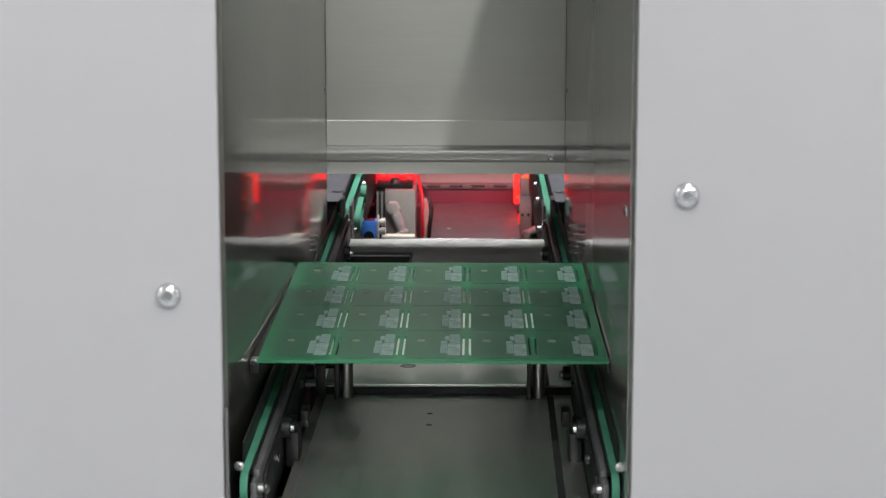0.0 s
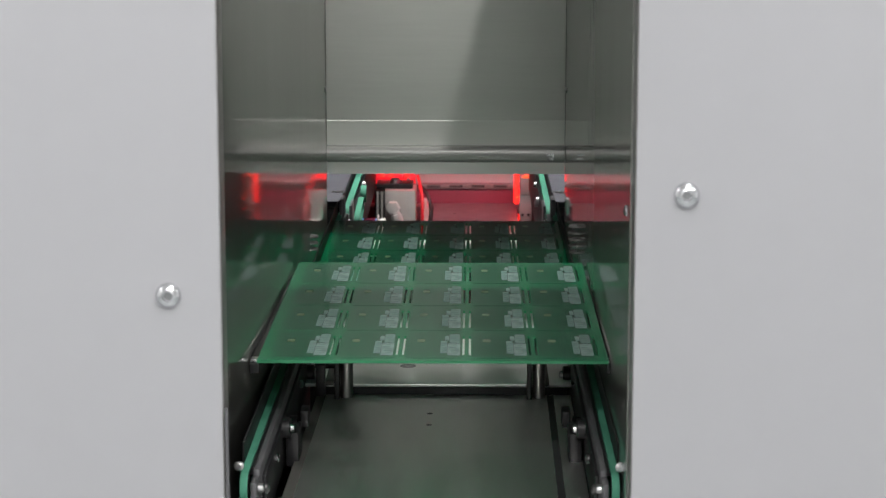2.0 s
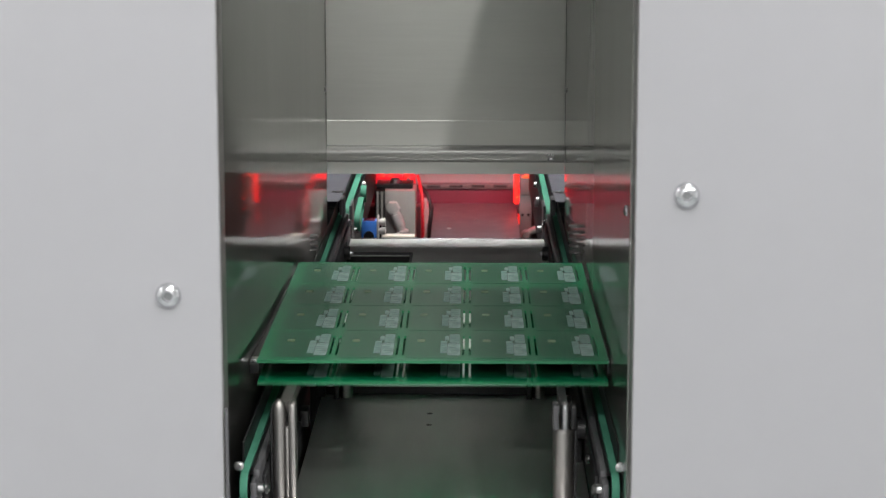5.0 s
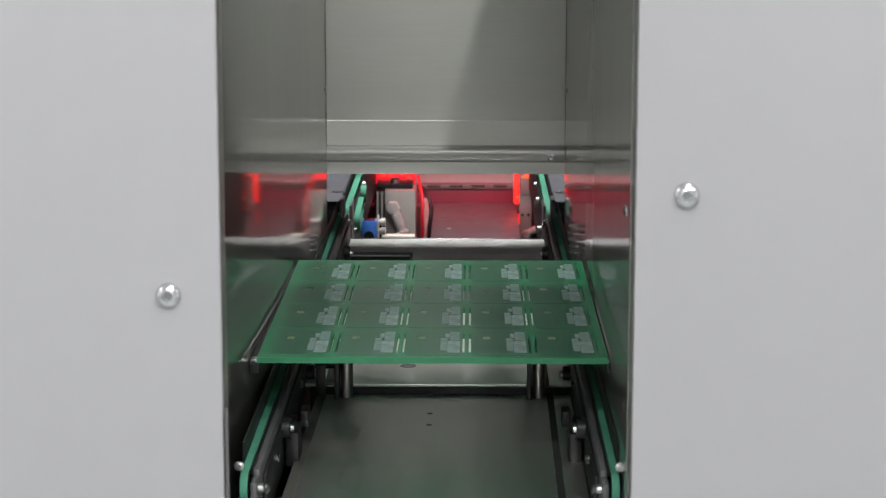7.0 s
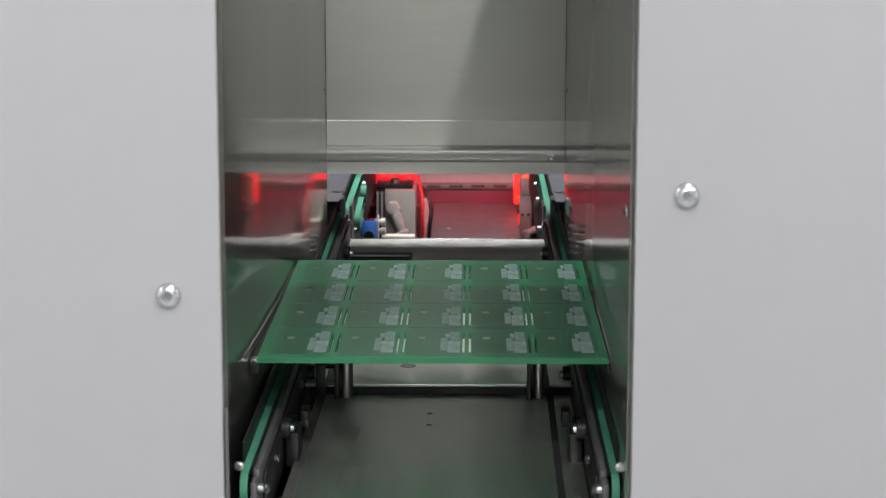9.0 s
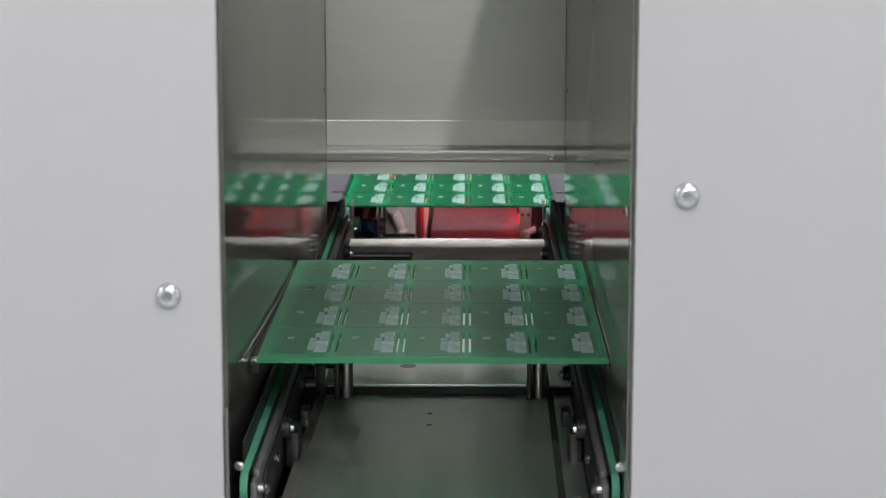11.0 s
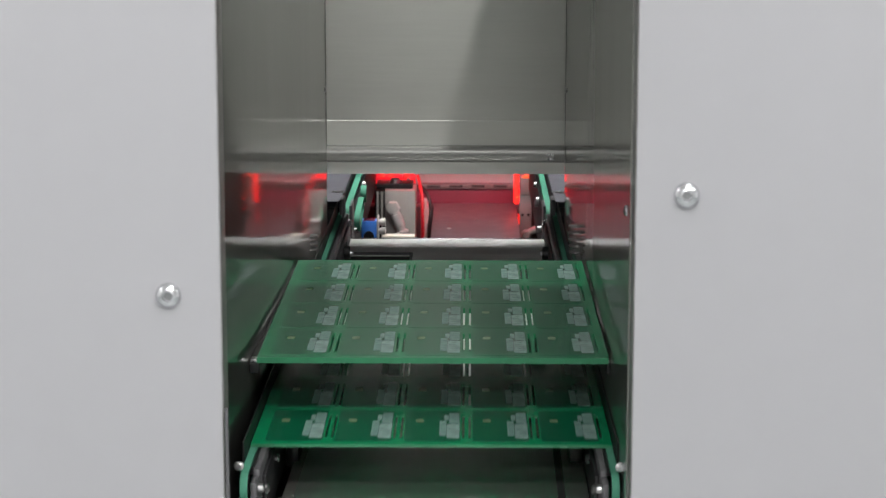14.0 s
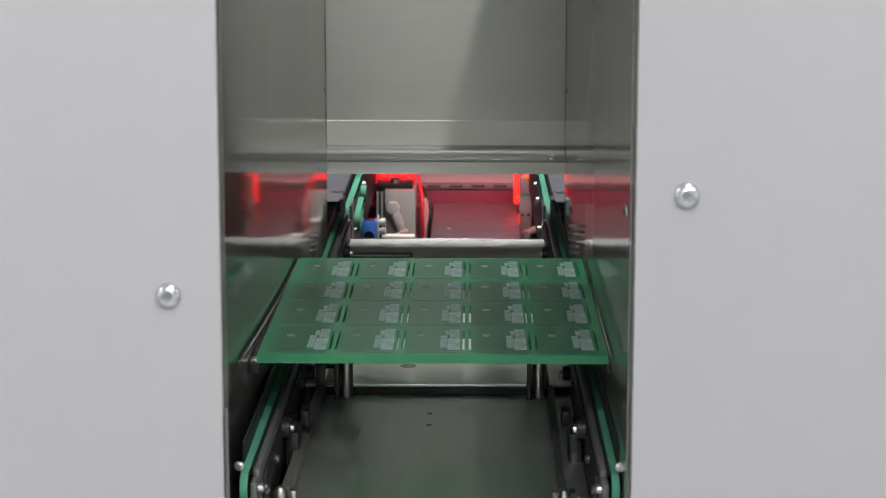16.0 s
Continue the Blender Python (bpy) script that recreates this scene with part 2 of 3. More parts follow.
solid("cabinet_top_left", box(B(), -2.0, -OPEN - 0.0017, 0.0025, 0.798, TOP, TOP + 0.002), PAINT, "pale grey cabinet top", "cabinet top", kind="structure")
solid("cabinet_top_right", box(B(), OPEN + 0.0017, 2.0, 0.0025, 0.798, TOP, TOP + 0.002), PAINT, "pale grey cabinet top", "cabinet top", kind="structure")

solid("cabinet_side_left", box(B(), -2.002, -2.0, 0.0, 0.80, FLOOR_Z, TOP), PAINT, "pale grey cabinet side", "cabinet side", kind="structure")
solid("cabinet_side_right", box(B(), 2.0, 2.002, 0.0, 0.80, FLOOR_Z, TOP), PAINT, "pale grey cabinet side", "cabinet side", kind="structure")
# Unseen cover, added to limit the ceiling light that enters the slot.
solid("slot_light_blocker", box(B(), -OPEN + 0.0002, OPEN - 0.0002, 0.0025, 0.50, TOP - 0.003, TOP - 0.0005), PAINT, "unseen pale grey cover added to block ceiling light", "slot cover", kind="structure")

# the plate that closes the back of the slot above the boards: flat sheet, folded lip, rolled bottom edge
guard = thing("guard_plate", 0, END, 0.0552, "satin steel guard plate with a folded glossy lower lip", "guard plate")
part("sheet", box(B(), -0.0998, 0.0998, 0.0, 0.002, 0.0446, 0.645, 0.0004), GUARD, guard)
bm = B()
prof = [(0.0, 0.0452), (-0.0004, 0.0446), (-0.0001, 0.0432), (0.0012, 0.0240), (-0.0030, 0.0232), (-0.0048, 0.0205), (-0.0052, 0.0165), (-0.0040, 0.0120), (-0.0004, 0.0098), (-0.0004, 0.0), (0.0020, 0.0), (0.0030, 0.0452)]
left = [bm.verts.new((-0.0998, y, z)) for y, z in prof]
right = [bm.verts.new((0.0998, y, z)) for y, z in prof]
for k in range(len(prof)):
    j = (k + 1) % len(prof)
    f = bm.faces.new((left[k], left[j], right[j], right[k]))
    f.material_index = 1 if 3 <= k <= 7 else 0
bm.faces.new(left), bm.faces.new(right)
part("lip", bm, [GUARD, LIP], guard, "folded steel lip with a rolled glossy bead")
bm = B()
for k, (dx, dz, w) in enumerate([(0, 0, 0.0016), (0.0024, 0.0002, 0.0012), (0.0044, -0.0002, 0.0016), (0.001, -0.0035, 0.0018), (0.0040, -0.0036, 0.0014)]):
    box(bm, 0.0845 + dx, 0.0845 + dx + w, -0.0062, -0.0050, 0.0160 + dz, 0.0182 + dz)
part("scratch_mark", bm, STEEL, guard, "small scratched bright mark")

# shell of the next machine: unseen walls added behind the guard to bounce light
# Back wall is white so that the polished shelf reflects something bright.
solid("shell_back", box(B(), -0.7, 0.7, 2.4, 2.42, FLOOR_Z, 0.7), WHITE, "unseen white back wall added for the shelf to reflect", "machine wall", kind="structure")
solid("shell_west", box(B(), -0.72, -0.7, 0.80, 2.42, FLOOR_Z, 0.7), SHELL, "unseen grey side wall added to bounce light", "machine wall", kind="structure")
solid("shell_east", box(B(), 0.7, 0.72, 0.80, 2.42, FLOOR_Z, 0.7), SHELL, "unseen grey side wall added to bounce light", "machine wall", kind="structure")
solid("shell_roof", box(B(), -0.72, 0.72, 0.80, 2.42, 0.7, 0.72), SHELL, "unseen grey roof added to enclose the machine", "machine wall", kind="structure")
solid("shell_front_left", box(B(), -0.7, -0.145, 0.80, 0.802, FLOOR_Z, 0.7), SHELL, "unseen grey front wall added to block and bounce light", "machine wall", kind="structure")
solid("shell_front_right", box(B(), 0.145, 0.7, 0.80, 0.802, FLOOR_Z, 0.7), SHELL, "unseen grey front wall added to block and bounce light", "machine wall", kind="structure")
solid("shell_front_top", box(B(), -0.145, 0.145, 0.80, 0.802, 0.12, 0.7), SHELL, "unseen grey front wall added to block and bounce light", "machine wall", kind="structure")
# Unseen dark block, added to keep the work light off the deck.
solid("light_cut_block", box(B(), -0.69, 0.69, 0.8025, 0.902, 0.060, 0.119), DARK_STEEL, "unseen dark block added to cut the work light", "machine wall", kind="structure")
work = thing("work_light", 0.0, 1.02, 0.7, "white work light panel inside the machine", "work light")
part("housing", box(B(), -0.26, 0.26, -0.085, 0.085, -0.370, -0.330, 0.004), LAMP_BODY, work)
part("diffuser", box(B(), -0.25, 0.25, -0.075, 0.075, -0.375, -0.3701), PANEL_GLOW, work, "glowing white diffuser")
for x in (-0.2, 0.2):
    part("stem", rod(B(), (x, 0, -0.3301), (x, 0, 0), 0.006, 12), LAMP_BODY, work)

# ---- floor of the slot: tray, base plate, deck plate, guide posts ----
solid("machine_tray", box(B(), -0.0995, 0.0995, 0.03, 1.02, -0.145, -0.14), DARK_STEEL, "dark steel tray under the conveyor", "tray", kind="structure")
solid("machine_stand", box(B(), -0.0995, 0.0995, 0.03, 1.9, FLOOR_Z, -0.1451), DARK_STEEL, "dark steel stand of the machine", "machine stand", kind="structure")

bp = thing("base_plate", 0, 0, -0.14, "grey anodised base plate with two small holes", "base plate")
bm = B()
box(bm, -0.0765, 0.0870, 0.035, 0.3395, 0.1035, 0.1095, 0.0006)
part("plate", bm, BASE, bp)
for y in (0.2900, 0.2628):
    part("hole", lathe(B(), (-0.0045, y, 0.1094), (-0.0045, y, 1), [(0, 0.0019), (0.0002, 0.0019)], 16), CABLE, bp, "small dark hole")
for x in (-0.06, 0.056):
    for y in (0.06, 0.33):
        part("foot", rod(B(), (x, y, 0.0), (x, y, 0.1034), 0.005, 16), BLACK, bp)

dk = thing("deck_plate", 0, 0, -0.14, "pale satin aluminium deck plate with a rounded slot", "deck plate")
DZ = 0.116      # deck top over the tray
NEAR, FAR = 0.3415, 0.8830
SX0, SX1, SY0, SY1 = -0.0885, -0.0305, 0.745, 0.808
bm = B()
box(bm, -0.0890, 0.0890, NEAR, SY0, DZ - 0.0022, DZ, 0.0005)
box(bm, -0.0890, 0.0890, SY1, FAR, DZ - 0.0022, DZ, 0.0005)
box(bm, SX1, 0.0890, SY0, SY1, DZ - 0.0022, DZ)
box(bm, -0.0890, SX0, SY0, SY1, DZ - 0.0022, DZ)
part("plate", bm, DECK, dk)
part("far_edge", box(B(), -0.0890, 0.0890, FAR, FAR + 0.0012, DZ - 0.004, DZ + 0.0008, 0.0003), BOLT, dk, "bright bevelled far edge")
bm = B()
for a, b in (((SX0, SY0), (SX1, SY0)), ((SX1, SY0), (SX1, SY1)), ((SX0, SY1), (SX1, SY1)), ((SX0, SY0), (SX0, SY1))):
    rod(bm, (a[0], a[1], DZ + 0.0004), (b[0], b[1], DZ + 0.0004), 0.0012, 10)
part("slot_rim", bm, RAIL, dk, "dull rounded slot rim")
part("slot_block", box(B(), SX0 + 0.002, SX0 + 0.020, SY0 + 0.003, SY1 - 0.01, DZ - 0.02, DZ - 0.006, 0.001), CREAM, dk, "pale block inside the slot")
part("slot_pocket", box(B(), SX0, SX1, SY0, SY1, DZ - 0.03, DZ - 0.0201), CABLE, dk, "black pocket under the slot")
part("pocket_back", box(B(), SX0, SX1, SY1 + 0.0005, SY1 + 0.002, DZ - 0.03, DZ - 0.0024), CABLE, dk)
part("countersunk_screw", lathe(B(), (-0.0213, 0.3917, DZ - 0.0001), (-0.0213, 0.3917, 1), [(0, 0.0055), (0.0003, 0.0052), (0.0003, 0.0036), (0.0001, 0.0034)], 24), SOCKET, dk, "dark countersunk screw")
for x in (-0.085, 0.085):
    for y in (0.45, 0.84):
        part("leg", rod(B(), (x, y, 0), (x, y, DZ - 0.0023), 0.004, 16), BLACK, dk)

for x in (-0.0596, 0.0658):
    g = thing("guide_post", x, 0.3325, -0.14, "dark steel guide post beside the deck plate", "guide post", "guide posts")
    part("shaft", rod(B(), (0, 0, 0.012), (0, 0, 0.150), 0.0042, 24), POST, g)
    part("foot", lathe(B(), (0, 0, 0), (0, 0, 1), [(0, 0.0075), (0.010, 0.0075), (0.0119, 0.0062)], 24), BLACK, g)
    part("sleeve", box(B(), -0.0078, -0.0047, -0.006, 0.006, 0.04, 0.150, 0.0005), BLACK, g)
    part("cap", lathe(B(), (0, 0, 0.1501), (0, 0, 1), [(0, 0.0046), (0.002, 0.0046), (0.003, 0.0036)], 24), BLACK, g)
gr = thing("guide_rod", -0.0708, 0.12, -0.0305, "flat steel guide bar with a black end bracket", "guide rod")
part("rod", box(B(), -0.0032, 0.0024, 0.216, 0.320, 0.0067, 0.0098, 0.0005), BARSTEEL, gr)
part("end_bracket", box(B(), -0.0090, -0.0030, 0.2125, 0.2185, 0.0, 0.0215, 0.0006), BLACK, gr)
part("end_arm", box(B(), -0.0100, 0.0080, 0.2190, 0.2240, 0.0172, 0.0225, 0.0006), BLACK, gr)
rr = thing("guide_rod", 0.0706, 0.12, -0.0305, "short flat steel guide bar on the deck plate", "guide rod")
part("rod", box(B(), -0.0016, 0.0022, 0.216, 0.320, 0.0067, 0.0098, 0.0005), BARSTEEL, rr)
part("end_block", box(B(), -0.0020, 0.0026, 0.3201, 0.326, 0.0067, 0.0120, 0.0005), BLACK, rr)
part("end_screw", lathe(B(), (-0.0060, 0.2215, 0.0226), (-0.0060, 0.2215, 1), [(0, 0.0018), (0.0012, 0.0016), (0.0016, 0.0008)], 12), STEEL, gr, "small bright screw")
solid("cross_bar", box(B(), -0.0845, 0.0845, 0.3430, 0.3560, -0.14, -0.0263, 0.0006), BLACK, "black cross bar under the deck plate edge", "cross bar")


# ---- conveyor rails in the slot ----
def conveyor_rail(sign):
    c = thing("conveyor_rail", 0, 0, -0.14, "slim conveyor rail with a green flat belt", "conveyor rail", "conveyor rails")
    U = 0.14

    def bx(bm, a, b, y0, y1, z0, z1, bev=0.0):
        lo, hi = sorted((sign * a, sign * b))
        return box(bm, lo, hi, y0, y1, z0 + U, z1 + U, bev)

    part("rail", bx(B(), 0.0898, 0.0930, 0.062, 0.885, -0.030, -0.0008, 0.0005), RAIL, c)
    part("rail_foot", bx(B(), 0.0898, 0.0930, 0.085, 0.872, -0.040, -0.0301, 0.0004), BLACK, c)
    part("side_strip", bx(B(), 0.0876, 0.0897, 0.075, 0.875, -0.034, -0.0075, 0.0005), BLACK, c)
    part("guide_lip", bx(B(), 0.0992, 0.0998, 0.075, 0.880, -0.0199, 0.0105), BLACK, c)
    part("wear_strip", bx(B(), 0.0934, 0.0990, 0.070, 0.880, -0.0060, -0.0016), BLACK, c)
    part("outer_rail", bx(B(), 0.0934, 0.0994, 0.075, 0.875, -0.040, -0.0200, 0.0005), BLACK, c)
    lo, hi = sorted((sign * 0.0949, sign * 0.0988))
    part("belt", loop_belt(B(), lo, hi, 0.056, 0.890, U, 0.0090, 0.0013), BELT, c, "green flat conveyor belt")
    for y in (0.056, 0.890):
        w = part("pulley", rod(B(), (lo + 0.0002, y, U - 0.009), (hi - 0.0002, y, U - 0.009), 0.0076, 28), PULLEY, c)
        part("pulley_screw", lathe(B(), (sign * 0.0936, y, U - 0.009), (0, y, U - 0.009), [(0, 0.0024), (0.0060, 0.0024), (0.0068, 0.0018), (0.0072, 0.0008)], 16), STEEL, w, "bright steel pulley screw")
    for y, z in ((0.068, -0.013), (0.13, -0.014), (0.30, -0.014), (0.47, -0.014), (0.64, -0.014), (0.80, -0.014), (0.865, -0.006)):
        part("rail_screw", lathe(B(), (sign * 0.0876, y, U + z), (0, y, U + z), [(0, 0.0024), (0.0014, 0.0027), (0.0022, 0.0016), (0.0022, 0.0010)], 14), STEEL, c, "small bright screw")
    part("end_screw", lathe(B(), (sign * 0.0992, 0.0505, U + 0.0046), (sign * 0.0992, -1, U + 0.0046), [(-0.004, 0.0010), (0.0, 0.0026), (0.0014, 0.0026), (0.0024, 0.0014)], 16), STEEL, c, "bright end screw")
    part("end_bracket", bx(B(), 0.0900, 0.0932, 0.047, 0.0619, -0.030, -0.004, 0.0006), RAIL, c)
    # idlers and the black drive housings that hang inside the rail
    for y, z in ((0.172, -0.008), (0.222, -0.020), (0.36, -0.022), (0.60, -0.020), (0.78, -0.018)):
        i = part("idler", lathe(B(), (sign * 0.0875, y, U + z), (0, y, U + z), [(0, 0.0060), (0.0045, 0.0060), (0.0050, 0.0052)], 22), BLACK, c, "black idler roller")
        part("idler_cap", lathe(B(), (sign * 0.0825, y, U + z), (0, y, U + z), [(0, 0.0026), (0.0018, 0.0024), (0.0024, 0.0012)], 14), STEEL, i, "bright axle cap")
    part("drive_housing", bx(B(), 0.0788, 0.0866, 0.180, 0.205, -0.034, -0.013, 0.0018), BLACK, c, "black plastic drive housing")
    part("tensioner_block", bx(B(), 0.0765, 0.0815, 0.225, 0.240, -0.022, -0.012, 0.0008), BLACK, c)
    for y in (0.10, 0.48, 0.85):
        part("support", bx(B(), 0.0898, 0.0930, y, y + 0.02, -0.14, -0.0401), BLACK, c)
    # far end hook plate
    part("end_plate", bx(B(), 0.0868, 0.0892, 0.8855, 0.925, -0.034, 0.006, 0.0006), RAIL, c)
    return c


rail_l = conveyor_rail(-1)
rail_r = conveyor_rail(1)


# stacks of thin discs clamped to the side walls, and the catches that carry the stacked boards
def disc_stack(sign, z0, n, y):
    d = thing("spring_disc_stack", sign * 0.0998, y, z0, "stack of dark spring discs on the side wall", "disc stack", "spring disc stacks")
    for k in range(n):
        bm = B()
        seg = 18
        ring = [(0.0062 * math.cos(math.pi * (k2 / seg - 0.5)) * -sign, 0.0062 * math.sin(math.pi * (k2 / seg - 0.5))) for k2 in range(seg + 1)]
        lo = [bm.verts.new((x, yy, k * 0.0048)) for x, yy in ring]
        hi = [bm.verts.new((x * 0.92, yy * 0.92, k * 0.0048 + 0.0013)) for x, yy in ring]
        bm.faces.new(lo), bm.faces.new(hi)
        for a in range(seg + 1):
            b = (a + 1) % (seg + 1)
            bm.faces.new((lo[a], lo[b], hi[b], hi[a]))
        part("disc", bm, DISC, d)


disc_stack(1, 0.0285, 5, 0.535)
disc_stack(-1, 0.0255, 3, 0.56)

STACK = 0.0375  # underside of the lowest stacked board
for sx in (-1, 1):
    for y in (0.155, 0.395):
        k = thing("board_catch", sx * 0.0998, y, STACK, "small steel catch that carries the stacked boards", "catch", "board catches")
        part("tongue", box(B(), *sorted((-sx * 0.0034, sx * bow(sx, y))), -0.004, 0.004, -0.0016, -0.0001, 0.0003), STEEL, k)
        part("pivot", box(B(), *sorted((-sx * 0.0016, sx * bow(sx, y))), -0.006, 0.006, -0.0075, -0.0017, 0.0004), BLACK, k)


# Added black strips: they stand in for shade in the gap beside the boards.
for sx in (-1, 1):
    lo, hi = sorted((sx * 0.0992, sx * (0.0999 + bow(sx, 0.17))))
    solid("gap_shade_strip", box(B(), lo, hi, 0.161, 0.389, 0.0285, 0.0370, 0.0002), BLACK, "black strip added as shade in the gap below the stacked boards", "support rail", "support rails")


# ---- infeed rails of the next machine ----
def infeed_rail(sign):
    c = thing("infeed_rail", 0, 0, -0.14, "charcoal infeed rail with pale green belts", "conveyor rail", "infeed rails")
    U = 0.14

    def bx(bm, a, b, y0, y1, z0, z1, bev=0.0):
        lo, hi = sorted((sign * a, sign * b))
        return box(bm, lo, hi, y0, y1, z0 + U, z1 + U, bev)

    part("top_plate", bx(B(), 0.0972, 0.140, 0.888, 2.36, 0.004, 0.010, 0.0012), PLATE_BLACK, c, "charcoal top plate")
    part("side_plate", bx(B(), 0.0985, 0.130, 0.892, 2.36, -0.070, 0.0039, 0.0008), BLACK, c)
    part("hook_plate", bx(B(), 0.0930, 0.0972, 0.870, 0.895, -0.012, 0.0145, 0.0012), RAIL, c, "grey hooked end plate")
    part("plate_slot", lathe(B(), (sign * 0.1025, 0.942, U + 0.0099), (sign * 0.1025, 0.942, 9), [(0, 0.0068), (0.0003, 0.0066)], 24), CABLE, c, "dark slotted hole")
    part("slot_screw", lathe(B(), (sign * 0.1030, 0.942, U + 0.0101), (sign * 0.1030, 0.942, 9), [(0, 0.0036), (0.0005, 0.0034), (0.0008, 0.0018)], 16), STEEL, c, "bright screw in the slot")
    lo, hi = sorted((sign * 0.0898, sign * 0.0955))
    part("belt", loop_belt(B(), lo, hi, 0.912, 2.33, U, 0.0130, 0.0014), BELT, c, "pale green flat belt")
    if sign < 0:
        part("inner_belt", loop_belt(B(), *sorted((sign * 0.0815, sign * 0.0868)), 0.930, 0.995, U - 0.009, 0.0080, 0.0012, z_top2=U + 0.0005 - 0.004, r2=0.007), BELT, c, "short pale green tension belt")
    part("pulley", rod(B(), (lo, 0.912, U - 0.013), (hi, 0.912, U - 0.013), 0.0114, 24), PULLEY, c)
    if sign < 0:
        part("inner_pulley", rod(B(), (sign * 0.0816, 0.930, U - 0.017), (sign * 0.0867, 0.930, U - 0.017), 0.0066, 24), PULLEY, c)
    if sign < 0:
        part("tension_roller", rod(B(), (sign * 0.0812, 1.045, U - 0.008), (sign * 0.0868, 1.045, U - 0.008), 0.0085, 24), BELT, c, "green-covered tension roller")
    part("inner_plate", bx(B(), 0.0872, 0.0894, 0.93, 2.33, -0.055, -0.004, 0.0006), BLACK, c)
    for y, z in ((0.925, -0.022), (0.96, -0.028), (1.02, -0.010), (1.05, -0.018), (1.08, -0.004)):
        part("bolt_head", lathe(B(), (sign * 0.0871, y, U + z), (0, y, U + z), [(0, 0.0034), (0.0028, 0.0032), (0.0036, 0.002)], 14), STEEL, c, "small bright bolt head")
    part("foot", bx(B(), 0.1000, 0.1250, 0.95, 1.70, -0.14, -0.0701), BLACK, c)
    return c


infeed_rail(-1)
infeed_rail(1)

# ---- bed of the next machine and what stands on it ----
BEDZ = -0.08


def bed_block():
    """The bed, with clearances for the cylinder at one side and the bracket at the other."""
    bm = B()
    box(bm, -0.0215, 0.0742, 1.07, 1.4359, -0.1449, BEDZ, 0.001)
    box(bm, -0.0985, -0.0217, 1.408, 1.4359, -0.1449, BEDZ, 0.001)
    box(bm, 0.0744, 0.0985, 1.412, 1.4359, -0.1449, BEDZ, 0.001)
    return bm


solid("machine_bed", bed_block(), BED, "glossy grey machine bed under red light", "machine bed")
for x, y in ((-0.004, 1.262), (0.026, 1.318), (0.002, 1.36)):
    c = thing("clip", x, y, BEDZ, "small bright metal clip on the machine bed", "clip", "clips on the bed")
    part("head", lathe(B(), (0, 0, 0), (0, 0, 1), [(0, 0.0010), (0.0005, 0.0009), (0.0008, 0.0004)], 10), BRACKET, c)
    part("tail", box(B(), 0.0008, 0.0034, -0.0004, 0.0004, 0.0, 0.0005), BRACKET, c)
nb = thing("notched_bar", 0, 1.437, -0.1449, "dark red cross bar with a slotted grey flange", "notched bar")
part("bar", box(B(), -0.0985, 0.0985, 0, 0.012, 0.0, 0.0815, 0.0006), BAR, nb)
part("top_flange", box(B(), -0.0985, 0.0985, -0.002, 0.012, 0.0816, 0.0873, 0.0008), FLANGE, nb, "grey top flange with dark slots")
for k in range(7):
    x = -0.0818 + k * 0.0259
    part("slot", box(B(), x, x + 0.0155, -0.0024, -0.0021, 0.0836, 0.0864), CABLE, nb, "dark slot")
solid("rear_shelf", box(B(), -0.0985, 0.0985, 1.4495, 1.9, -0.1449, -0.0605, 0.001), SHELF, "polished steel rear shelf inside the machine", "shelf")

# stopper cylinder with its air fitting
FOOT = 0.0480
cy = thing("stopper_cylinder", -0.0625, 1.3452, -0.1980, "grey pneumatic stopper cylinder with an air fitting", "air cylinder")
part("body", box(B(), -0.0110, 0.0200, -0.018, 0.022, FOOT, 0.1355, 0.0015), CYLINDER, cy)
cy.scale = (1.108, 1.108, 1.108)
part("side_block", box(B(), -0.0215, -0.0112, -0.016, 0.022, FOOT, 0.1345, 0.001), BLACK, cy, "black ribbed side block")
for k in range(2):
    part("rib", box(B(), -0.0195 + k * 0.0045, -0.0175 + k * 0.0045, -0.0172, -0.0161, FOOT, 0.1340), CYLINDER, cy)
part("top_cap", box(B(), -0.0200, 0.0170, -0.010, 0.020, 0.1356, 0.1405, 0.001), BLACK, cy, "black top cap")
part("stop_pin", lathe(B(), (-0.001, -0.002, 0.1406), (-0.001, -0.002, 1), [(0, 0.0060), (0.0018, 0.0060), (0.0024, 0.0045), (0.0044, 0.0045), (0.0050, 0.0030)], 20), STEEL, cy, "bright stop pin")
# Both covers glow in place of the red light that falls on them.
part("red_cover", box(B(), -0.0225, 0.0040, 0.024, 0.050, 0.1250, 0.1490, 0.002), RED_COVER_LIT, cy, "red cover, overhead red light put in as glow")
part("red_cover_end", box(B(), 0.0048, 0.0185, 0.026, 0.048, 0.1250, 0.1445, 0.003), RED_COVER_LIT, cy, "red end cover, overhead red light put in as glow")
for x in (-0.018, -0.009, 0.0075):
    part("lit_rib", box(B(), x, x + 0.0055, 0.0225, 0.0238, 0.1425, 0.1465, 0.0004), RED_LIT, cy, "red rib, its red light painted as glow")
part("cover_strap", box(B(), -0.0235, 0.0190, 0.0205, 0.0222, 0.1330, 0.1362, 0.0004), BLACK, cy)
part("cover_screw", lathe(B(), (0.0115, 0.0225, 0.1405), (0.0115, -1, 0.1405), [(0, 0.0018), (0.0014, 0.0016), (0.0018, 0.0008)], 12), STEEL, cy, "small bright screw")
part("fitting_boss", lathe(B(), (-0.0027, -0.0181, 0.1190), (-0.0027, -1, 0.1190), [(0, 0.0050), (0.0050, 0.0050)], 20), NICKEL, cy)
